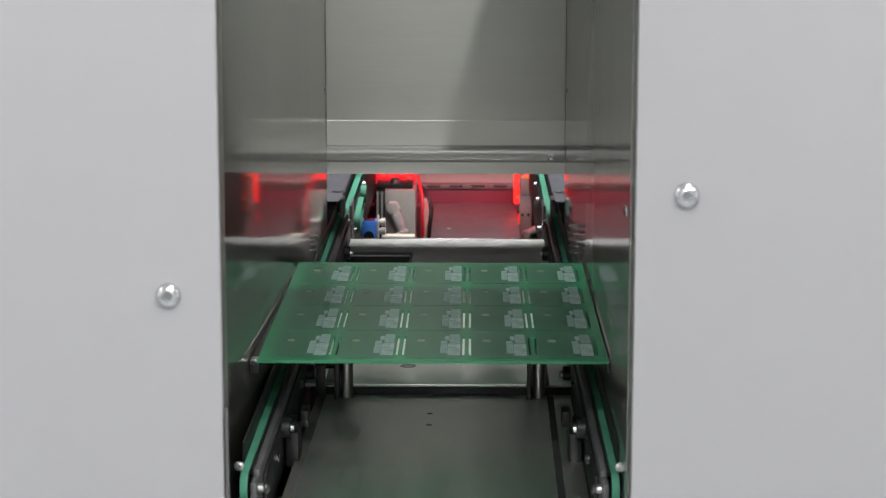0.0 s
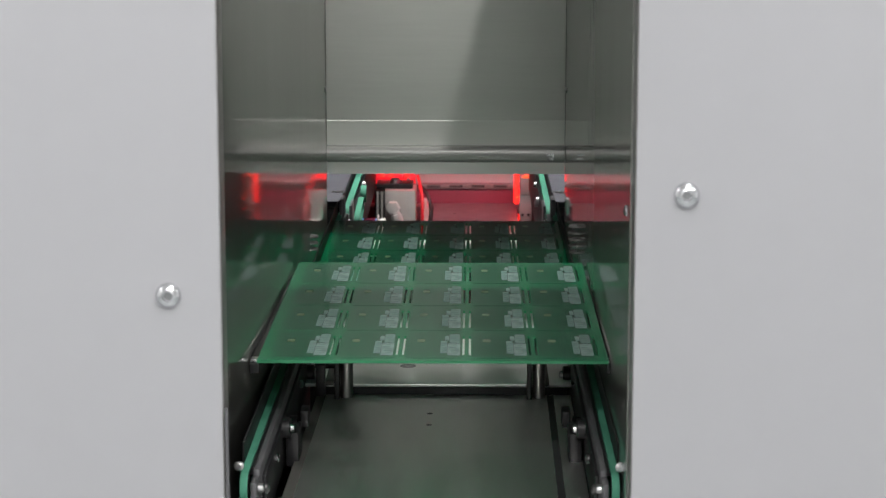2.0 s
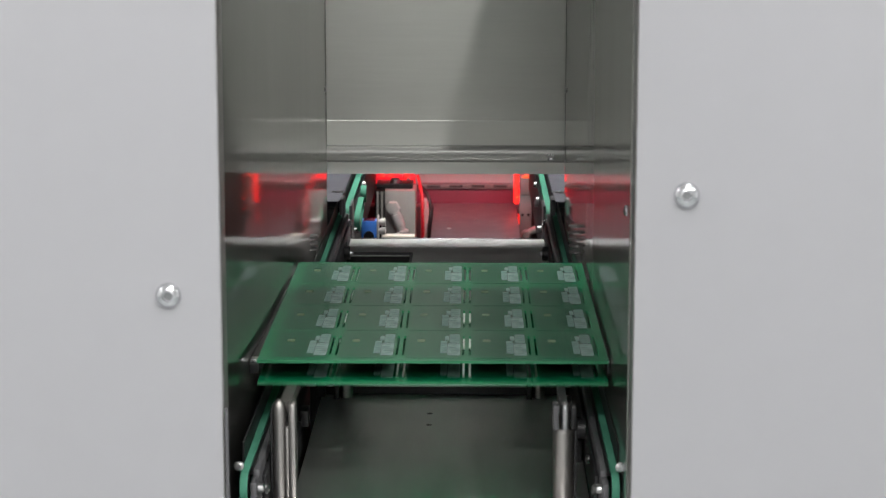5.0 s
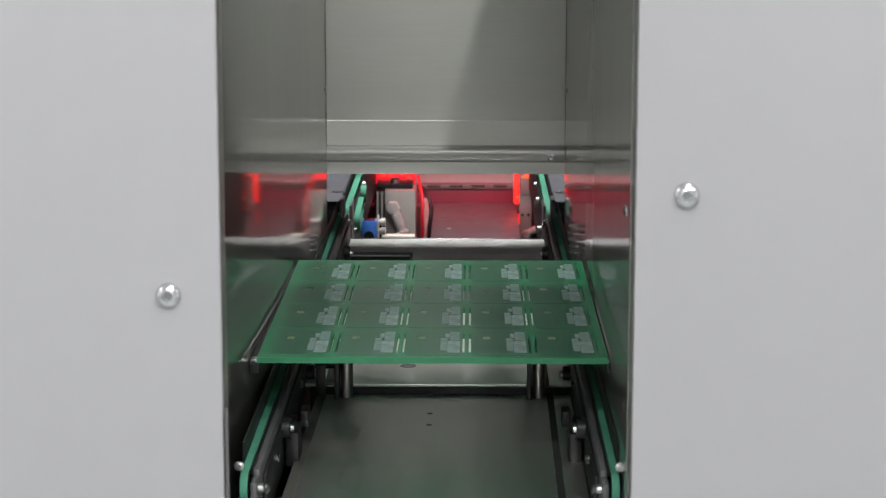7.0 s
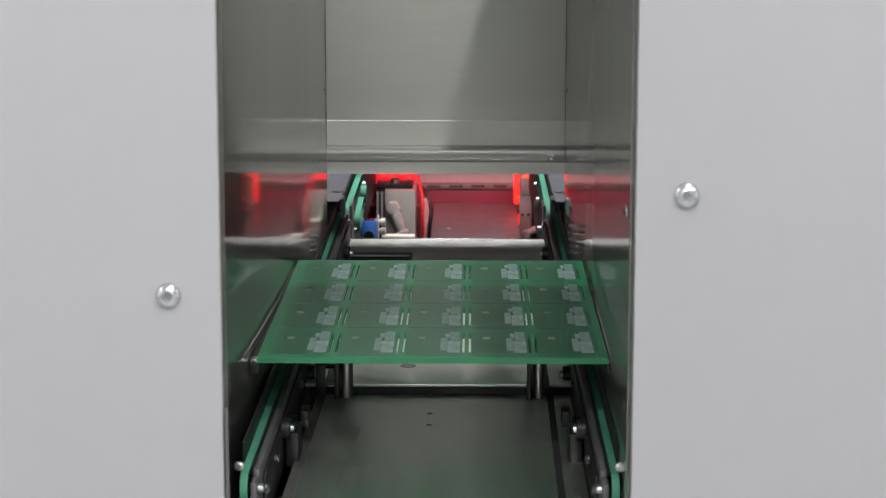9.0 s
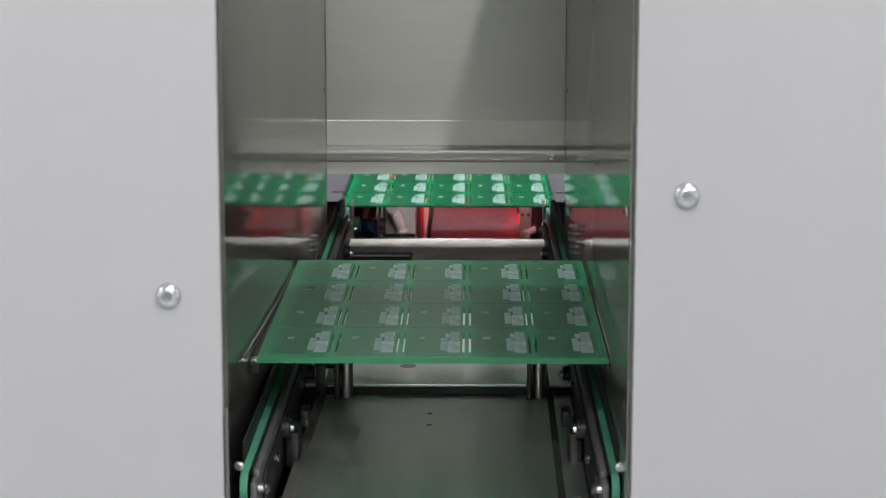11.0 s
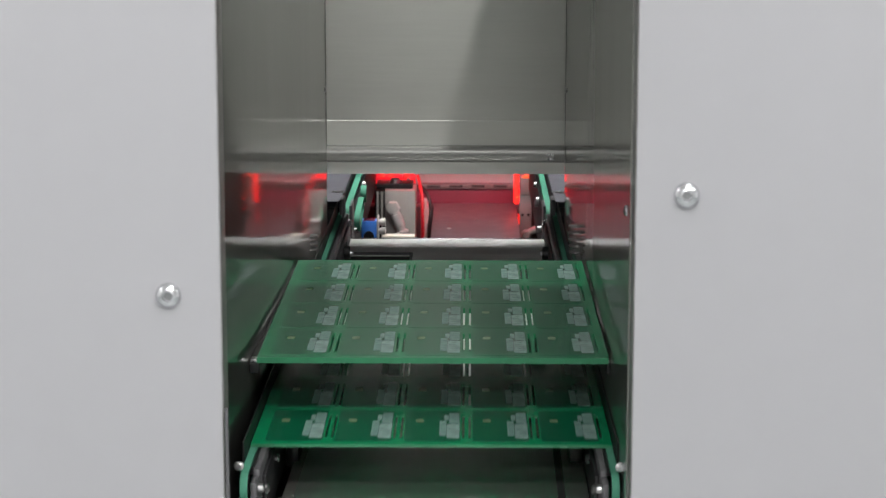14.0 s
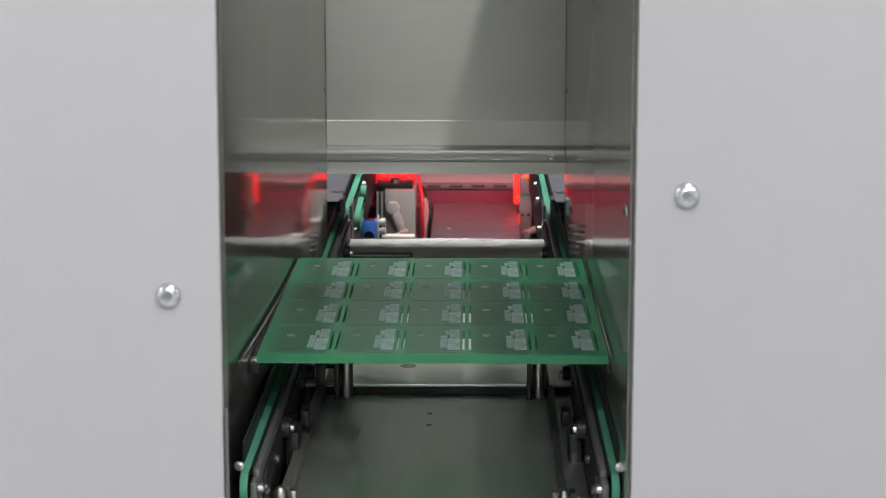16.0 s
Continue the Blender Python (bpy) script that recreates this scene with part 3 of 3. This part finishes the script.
part("fitting_head", lathe(B(), (-0.0027, -0.0232, 0.1190), (-0.0027, -1, 0.1190), [(0, 0.0070), (0.0050, 0.0072), (0.0068, 0.0062), (0.0072, 0.0040)], 6), NICKEL, cy, "nickel hexagonal elbow head")
part("fitting_barrel", lathe(B(), (-0.0008, -0.0262, 0.1150), (0.0060, -0.0275, 0.0965), [(0, 0.0044), (0.0030, 0.0046), (0.0034, 0.0056), (0.0150, 0.0056), (0.0156, 0.0048), (0.0200, 0.0048)], 20), NICKEL, cy, "nickel fitting barrel")
part("fitting_collar", lathe(B(), (0.0062, -0.0275, 0.0960), (0.0076, -0.0278, 0.0922), [(0, 0.0052), (0.0006, 0.0064), (0.0030, 0.0064), (0.0040, 0.0050)], 20), NICKEL, cy, "release collar")
part("air_tube", rod(B(), (0.0076, -0.0278, 0.0925), (0.0155, -0.0290, 0.0740), 0.0024, 12), CREAM, cy, "thin pale air tube")


def tube(points, r, name, material, label, category):
    cu = bpy.data.curves.new(name, "CURVE")
    cu.dimensions, cu.bevel_depth, cu.bevel_resolution = "3D", r, 4
    sp = cu.splines.new("BEZIER")
    sp.bezier_points.add(len(points) - 1)
    for b, p in zip(sp.bezier_points, points):
        b.co, b.handle_left_type, b.handle_right_type = p, "AUTO", "AUTO"
    cu.materials.append(material)
    return tagged(new(name, cu), label, category)


tube([(-0.0369, 1.400, -0.0541), (-0.0279, 1.384, -0.0634), (-0.0243, 1.376, -0.0787), (-0.0259, 1.372, -0.0957), (-0.0285, 1.370, -0.1450)], 0.0022, "cable", CABLE, "black cable curving down beside the machine bed", "cable")
tube([(-0.0400, 1.400, -0.0423), (-0.0352, 1.382, -0.0599), (-0.0340, 1.372, -0.0827), (-0.0340, 1.370, -0.1450)], 0.0020, "air_hose", HOSE, "red air hose beside the stopper cylinder", "hose")
solid("backing_strip", box(B(), -0.0335, -0.0270, 1.392, 1.399, -0.1450, -0.068, 0.001), WHITE, "pale strip behind the hose", "strip")

# blue light sensor and the cream block beside it
se = thing("light_sensor", -0.0795, 1.066, -0.0900, "small blue light sensor with a dark red window", "sensor")
part("housing", box(B(), -0.0080, 0.0075, -0.008, 0.012, 0.0, 0.0525, 0.0012), BLUE, se)
part("window", box(B(), -0.0058, 0.0052, -0.006, 0.009, 0.0526, 0.0532, 0.0002), DARKRED, se, "dark red window")
part("lens", lathe(B(), (-0.0004, -0.0081, 0.0375), (-0.0004, -1, 0.0375), [(0, 0.0052), (0.0008, 0.0050)], 20), CABLE, se, "dark round lens")
part("bracket", box(B(), -0.0172, -0.0081, -0.004, 0.010, 0.0, 0.0440, 0.0008), CYLINDER, se)
part("side_plate", box(B(), 0.0076, 0.0092, -0.008, 0.012, 0.0, 0.0560, 0.0004), NICKEL, se)
for z in (0.0415, 0.0505):
    part("knurled_screw", lathe(B(), (0.0093, 0.0, z), (1, 0.0, z), [(0, 0.0032), (0.0030, 0.0032), (0.0032, 0.0040), (0.0062, 0.0040), (0.0070, 0.0030)], 16), NICKEL, se, "bright knurled screw")
part("foot", box(B(), -0.014, 0.010, -0.006, 0.014, -0.0549, -0.0001), BLACK, se)
solid("cream_block", box(B(), -0.0672, -0.0345, 1.070, 1.085, -0.1449, -0.0545, 0.0008), CREAM, "cream plastic block beside the cylinder", "block")

# bracket with strips whose glow stands in for red light falling from above
br = thing("strip_bracket", 0.0758, 1.3843, -0.2080, "steel bracket with strips, red light on them painted as glow", "bracket")
part("upright", box(B(), 0.0008, 0.0130, 0.0, 0.008, 0.0555, 0.1285, 0.0006), BRACKET, br)
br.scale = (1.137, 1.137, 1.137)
part("head_block", box(B(), 0.0020, 0.0125, -0.002, 0.008, 0.1286, 0.1480, 0.0008), BRACKET, br)
part("cap_block", box(B(), 0.0050, 0.0170, 0.0, 0.010, 0.1395, 0.1475, 0.0006), BRACKET, br)
part("rear_arm", box(B(), 0.0175, 0.0215, 0.0, 0.012, 0.0555, 0.1380, 0.0008), BLACK, br)
part("lit_side_strip", box(B(), -0.0046, 0.0004, 0.006, 0.016, 0.1180, 0.1560, 0.0008), RED_LIT, br, "red-lit strip, its light painted as glow")
part("lit_top_strip", box(B(), 0.0060, 0.0220, 0.010, 0.016, 0.1450, 0.1482, 0.0006), ORANGE_LIT, br, "orange-red lit strip, its light painted as glow")
part("lit_front_strip", box(B(), 0.0038, 0.0185, -0.0036, -0.0021, 0.1462, 0.1484, 0.0005), ORANGE_LIT, br, "orange-red lit strip, its light painted as glow")
# Added glow that tints the bed beside the bracket red.
part("glow_edge_strip", box(B(), -0.0002, 0.0007, 0.001, 0.006, 0.0655, 0.1080, 0.0002), RED_LIT, br, "added glowing strip that reddens the bed")
for x, z in ((0.0150, 0.1262), (0.0172, 0.1278), (0.0190, 0.1255), (-0.0012, 0.1262)):
    part("red_spot", lathe(B(), (x, -0.0012, z), (x, -1, z), [(0, 0.0010), (0.0008, 0.0007)], 10), ORANGE_LIT, br, "small bright red spot")
part("lit_lens", box(B(), 0.0140, 0.0190, -0.001, 0.0075, 0.1285, 0.1390, 0.0012), RED_LIT, br, "red lens, its red light painted as glow")
for z in (0.1225, 0.1130):
    part("indicator", lathe(B(), (0.0178, -0.0001, z), (0.0178, -1, z), [(0, 0.0014), (0.0012, 0.0010)], 10), RED_LIT, br, "small red indicator")
for x, z in ((0.0040, 0.1080), (0.0100, 0.1080), (0.0040, 0.0815), (0.0100, 0.0815)):
    part("bore", lathe(B(), (x, -0.0001, z), (x, -1, z), [(0, 0.0015), (0.0002, 0.0015)], 12), CABLE, br, "dark screw hole")
part("knob", lathe(B(), (0.0075, -0.0001, 0.0885), (0.0075, -1, 0.0885), [(0, 0.0048), (0.007, 0.0048), (0.010, 0.0036)], 18), CYLINDER, br, "dull round knob")
part("knob_arm", rod(B(), (0.0110, -0.004, 0.0910), (0.0190, -0.004, 0.0950), 0.0036, 14), CYLINDER, br)

# ---- printed circuit board panels ----
BW, BL, BT = 0.0985, 0.294, 0.0016
UW, SW, UL, SL = 0.0325, 0.0055, 0.0675, 0.004
BX, BY = (2 * BW - 5 * UW - 4 * SW) / 2, (BL - 4 * UL - 3 * SL) / 2
SLOT = 0.0013


def board_slab():
    """The glass-fibre slab with its routed slots, between the board's underside (z = 0) and BT."""
    xs, slots_x = {-BW, BW}, []
    for c in range(5):
        x0 = -BW + BX + c * (UW + SW)
        for a in ((x0 - SLOT - 0.0003) if c else None, x0 + UW + 0.0003):
            if a is not None:
                slots_x.append((a, a + SLOT))
                xs |= {a, a + SLOT}
    ys, slots_y = {0.0, BL}, []
    for r in range(4):
        y0 = BY + r * (UL + SL)
        for a, b in ((0.12, 0.84),):
            slots_y.append((y0 + a * UL, y0 + b * UL))
            ys |= {y0 + a * UL, y0 + b * UL}
    xs, ys = sorted(xs), sorted(ys)

    def hole(i, j):
        if not (0 <= i < len(xs) - 1 and 0 <= j < len(ys) - 1):
            return True
        x, y = (xs[i] + xs[i + 1]) / 2, (ys[j] + ys[j + 1]) / 2
        return any(a < x < b for a, b in slots_x) and any(a < y < b for a, b in slots_y)

    bm, made = B(), {}

    def vert(x, y, z):
        key = (round(x, 6), round(y, 6), z)
        if key not in made:
            made[key] = bm.verts.new((x, y, z))
        return made[key]

    for i in range(len(xs) - 1):
        for j in range(len(ys) - 1):
            if hole(i, j):
                continue
            q = [(xs[i], ys[j]), (xs[i + 1], ys[j]), (xs[i + 1], ys[j + 1]), (xs[i], ys[j + 1])]
            bm.faces.new([vert(*p, BT) for p in q])
            bm.faces.new([vert(*p, 0.0) for p in q[::-1]])
            for k, (di, dj) in enumerate(((0, -1), (1, 0), (0, 1), (-1, 0))):
                if hole(i + di, j + dj):
                    a, b = q[k], q[(k + 1) % 4]
                    f = bm.faces.new((vert(*a, 0.0), vert(*b, 0.0), vert(*b, BT), vert(*a, BT)))
                    f.material_index = 1
    return bm


def rounded(bm, x0, x1, y0, y1, z0, z1, r, seg=4):
    ring = []
    for cx, cy, a0 in ((x1 - r, y1 - r, 0), (x0 + r, y1 - r, 90), (x0 + r, y0 + r, 180), (x1 - r, y0 + r, 270)):
        for k in range(seg + 1):
            a = radians(a0 + 90 * k / seg)
            ring.append((cx + r * math.cos(a), cy + r * math.sin(a)))
    lo, hi = [bm.verts.new((*p, z0)) for p in ring], [bm.verts.new((*p, z1)) for p in ring]
    bm.faces.new(lo[::-1]), bm.faces.new(hi)
    for k in range(len(ring)):
        j = (k + 1) % len(ring)
        bm.faces.new((lo[k], lo[j], hi[j], hi[k]))
    return bm


SLAB = finish(board_slab(), "slab", [MASK, CUT], smooth=False)
UNIT = finish(rounded(B(), 0.0006, UW - 0.0006, 0.0006, UL - 0.0006, 0.0, 0.00008, 0.0022), "circuit_unit", COPPER_MASK, smooth=False)
def ink(x0, x1, y0, y1, material):
    return finish(rounded(B(), UW * x0, UW * x1, UL * y0, UL * y1, 0.0, 0.00004, 0.0007, 2), "legend", material, smooth=False)


def fine_lines():
    """Small dark gaps in the printed legend: unreadable rows of marks."""
    bm, rng = B(), random.Random(4)
    for x0, x1, y0, y1, n in ((0.635, 0.725, 0.24, 0.60, 4), (0.765, 0.95, 0.15, 0.52, 5), (0.80, 0.945, 0.63, 0.86, 3)):
        for k in range(n):
            y = UL * (y0 + (y1 - y0) * (k + 0.5) / n)
            a = x0 + (x1 - x0) * rng.uniform(0.0, 0.35)
            b = x1 - (x1 - x0) * rng.uniform(0.0, 0.35)
            box(bm, UW * a, UW * b, y - 0.0007, y + 0.0007, 0.00005, 0.00008)
    return bm


LEGENDS = [ink(0.62, 0.74, 0.17, 0.64, LEGEND_DIM), ink(0.748, 0.968, 0.10, 0.55, LEGEND), ink(0.78, 0.960, 0.57, 0.90, LEGEND_DIM), ink(0.695, 0.772, 0.66, 0.83, LEGEND)]
LINES = finish(fine_lines(), "fine_print", INK_GAP, smooth=False)
MARK = finish(rounded(B(), UW * 0.20, UW * 0.34, UL * 0.60, UL * 0.70, 0.0, 0.00004, 0.0008, 3), "marker_pad", PAD, smooth=False)


def circuit_board(label):
    b = thing("circuit_board", 0, 0, 0, label, "circuit board", "circuit board panels")
    shared("slab", SLAB, b, 0, 0, 0)
    for c in range(5):
        for r in range(4):
            u = shared("circuit_unit", UNIT, b, -BW + BX + c * (UW + SW), BY + r * (UL + SL), BT + 0.00002)
            for name, me in [("legend", me) for me in LEGENDS] + [("fine_print", LINES), ("marker_pad", MARK)]:
                shared(name, me, u, 0, 0, 0.0001)
    return b


board_s = circuit_board("green circuit board panel stacked on catches above the belts")
board_a = circuit_board("green circuit board panel carried in on the belts")
board_b = circuit_board("green circuit board panel carried in on the belts")

# ---- the lifter: two ground posts in front, long bars behind them ----
lift = thing("lifter", 0, 0, 0, "steel lifter with two slotted posts and long bars", "lifter")
for x, slot in ((-0.0795, True), (0.0718, False)):
    if slot:
        part("post", lathe(B(), (x - 0.0030, 0.100, -0.078), (x - 0.0030, 0.100, 1), [(0, 0.0038), (0.0750, 0.0038), (0.0782, 0.0032), (0.0800, 0.0018), (0.0805, 0.0005)], 24), POST, lift, "round ground steel post")
        part("fork", box(B(), x + 0.0023, x + 0.0062, 0.0955, 0.106, -0.078, 0.0010, 0.0014), POST, lift, "ground steel fork post")
        part("web", box(B(), x + 0.0004, x + 0.0022, 0.0965, 0.105, -0.078, -0.0120, 0.0005), POST, lift)
        part("backing", box(B(), x - 0.0075, x - 0.0066, 0.096, 0.106, -0.078, -0.0020, 0.0003), BLACK, lift)
    else:
        part("post", lathe(B(), (x, 0.100, -0.078), (x, 0.100, 1), [(0, 0.0058), (0.0640, 0.0058), (0.0650, 0.0050)], 24), POST, lift, "turned steel post")
        part("pin", lathe(B(), (x + 0.0008, 0.0985, -0.0129), (x + 0.0008, 0.0985, 1), [(0, 0.0025), (0.0118, 0.0025), (0.0138, 0.0020), (0.0146, 0.0008)], 20), STEEL, lift, "bright steel pin")
        part("fork", box(B(), x - 0.0060, x - 0.0026, 0.095, 0.105, -0.0129, 0.0005, 0.0008), RAIL, lift, "dark fork cheek")
        part("fork_cheek", box(B(), x + 0.0038, x + 0.0068, 0.095, 0.105, -0.0129, 0.0002, 0.0008), BLACK, lift)
        part("backing", box(B(), x + 0.0058, x + 0.0072, 0.096, 0.106, -0.078, -0.0131, 0.0003), BLACK, lift)
    bm = B()
    w, shift = (0.0030, 0.0030) if slot else (0.0021, 0.0016)
    near = [(x - w, -0.006), (x + w, -0.006), (x + w, -0.0002), (x - w, -0.0002)]
    a = [bm.verts.new((p, 0.1065, z)) for p, z in near]
    b = [bm.verts.new((p + shift, 0.338, z)) for p, z in near]
    for k in range(4):
        bm.faces.new((a[k], a[(k + 1) % 4], b[(k + 1) % 4], b[k]))
    bm.faces.new(a[::-1]), bm.faces.new(b)
    part("bar", bm, BARSTEEL if slot else DARK_STEEL, lift, "long dull steel bar")


def motions():
    """Boards ride in, stop, run back under the stack and are lifted onto the catches."""
    # nearest edge of a board on the belts, by seconds of the first pass
    ride = [(0.0, 1.560), (0.5, 1.295), (0.7, 1.135), (0.8, 1.066), (0.9, 1.011), (1.0, 0.945), (1.2, 0.9386), (1.27, 0.915), (1.4, 0.826), (1.5, 0.771), (1.6, 0.690), (1.8, 0.602), (2.0, 0.538), (2.2, 0.483),
            (2.4, 0.440), (2.6, 0.390), (2.8, 0.334), (3.0, 0.277), (3.2, 0.214), (3.4, 0.1556), (3.6, 0.0932), (3.7, 0.067), (3.8, 0.0605), (3.9, 0.0585), (4.10, 0.0585), (4.27, 0.103), (4.42, 0.139), (4.48, 0.1425)]
    rise = [(4.77, 0.0), (4.82, 0.003), (4.87, 0.0125), (4.97, 0.0212), (5.07, 0.0350), (5.17, 0.0405), (5.27, 0.0440), (5.37, 0.0463), (5.47, 0.0482), (5.57, 0.0505), (5.67, 0.0534), (5.77, 0.0430), (5.84, 0.0375)]
    gap, y_stack = 9.72, 0.1425

    def lifted(base, levels, start, end):
        """Heights of a stacked board while the next one pushes from below."""
        return [(t + start, max(base, z + BT * levels)) for t, z in rise if t + start <= end]

    def keyed(ob, rows):
        walk(ob, [(t, pose(0, y, z)) for t, y, z in rows])

    # the board that waits in the stack from the start
    rows = [(0, STACK), (4.82, STACK)] + lifted(STACK, 1, 0, 16)[2:-1] + [(5.84, STACK + BT), (14.55, STACK + BT)] + lifted(STACK + BT, 2, gap, 16)[2:-1] + [(5.84 + gap, STACK + 2 * BT), (16, STACK + 2 * BT)]
    keyed(board_s, [(t, y_stack, z) for t, z in rows])
    # the first board to arrive
    rows = [(t, y, 0.0) for t, y in ride] + [(t, y_stack, z) for t, z in rise] + [(14.55, y_stack, STACK)]
    rows += [(t, y_stack, z) for t, z in lifted(STACK, 1, gap, 16)[2:-1]] + [(5.84 + gap, y_stack, STACK + BT), (16, y_stack, STACK + BT)]
    keyed(board_a, rows)
    # the second board waits at the infeed before it follows
    rows = [(0, 2.02, 0.0), (8.65, 2.02, 0.0), (8.95, 1.72, 0.0), (9.30, 1.72, 0.0)] + [(t + gap, y, 0.0) for t, y in ride if t >= 0.8]
    rows += [(t + gap, y_stack, z) for t, z in rise] + [(16, y_stack, STACK)]
    keyed(board_b, rows)
    # the lifter
    low = -0.0302
    up = [(4.32, low), (4.47, -0.0245), (4.57, -0.0170), (4.67, -0.0055), (4.77, 0.0)] + rise[1:-2] + [(5.77, 0.0405), (5.87, 0.0190), (5.97, 0.0040), (6.07, -0.0155), (6.17, -0.0215), (6.27, -0.0235), (6.42, -0.0285), (6.57, low)]
    rows = [(0, low)] + up + [(t + gap, z) for t, z in up if t + gap <= 16.0]
    walk(lift, [(t, pose(0, 0, z)) for t, z in rows])


motions()
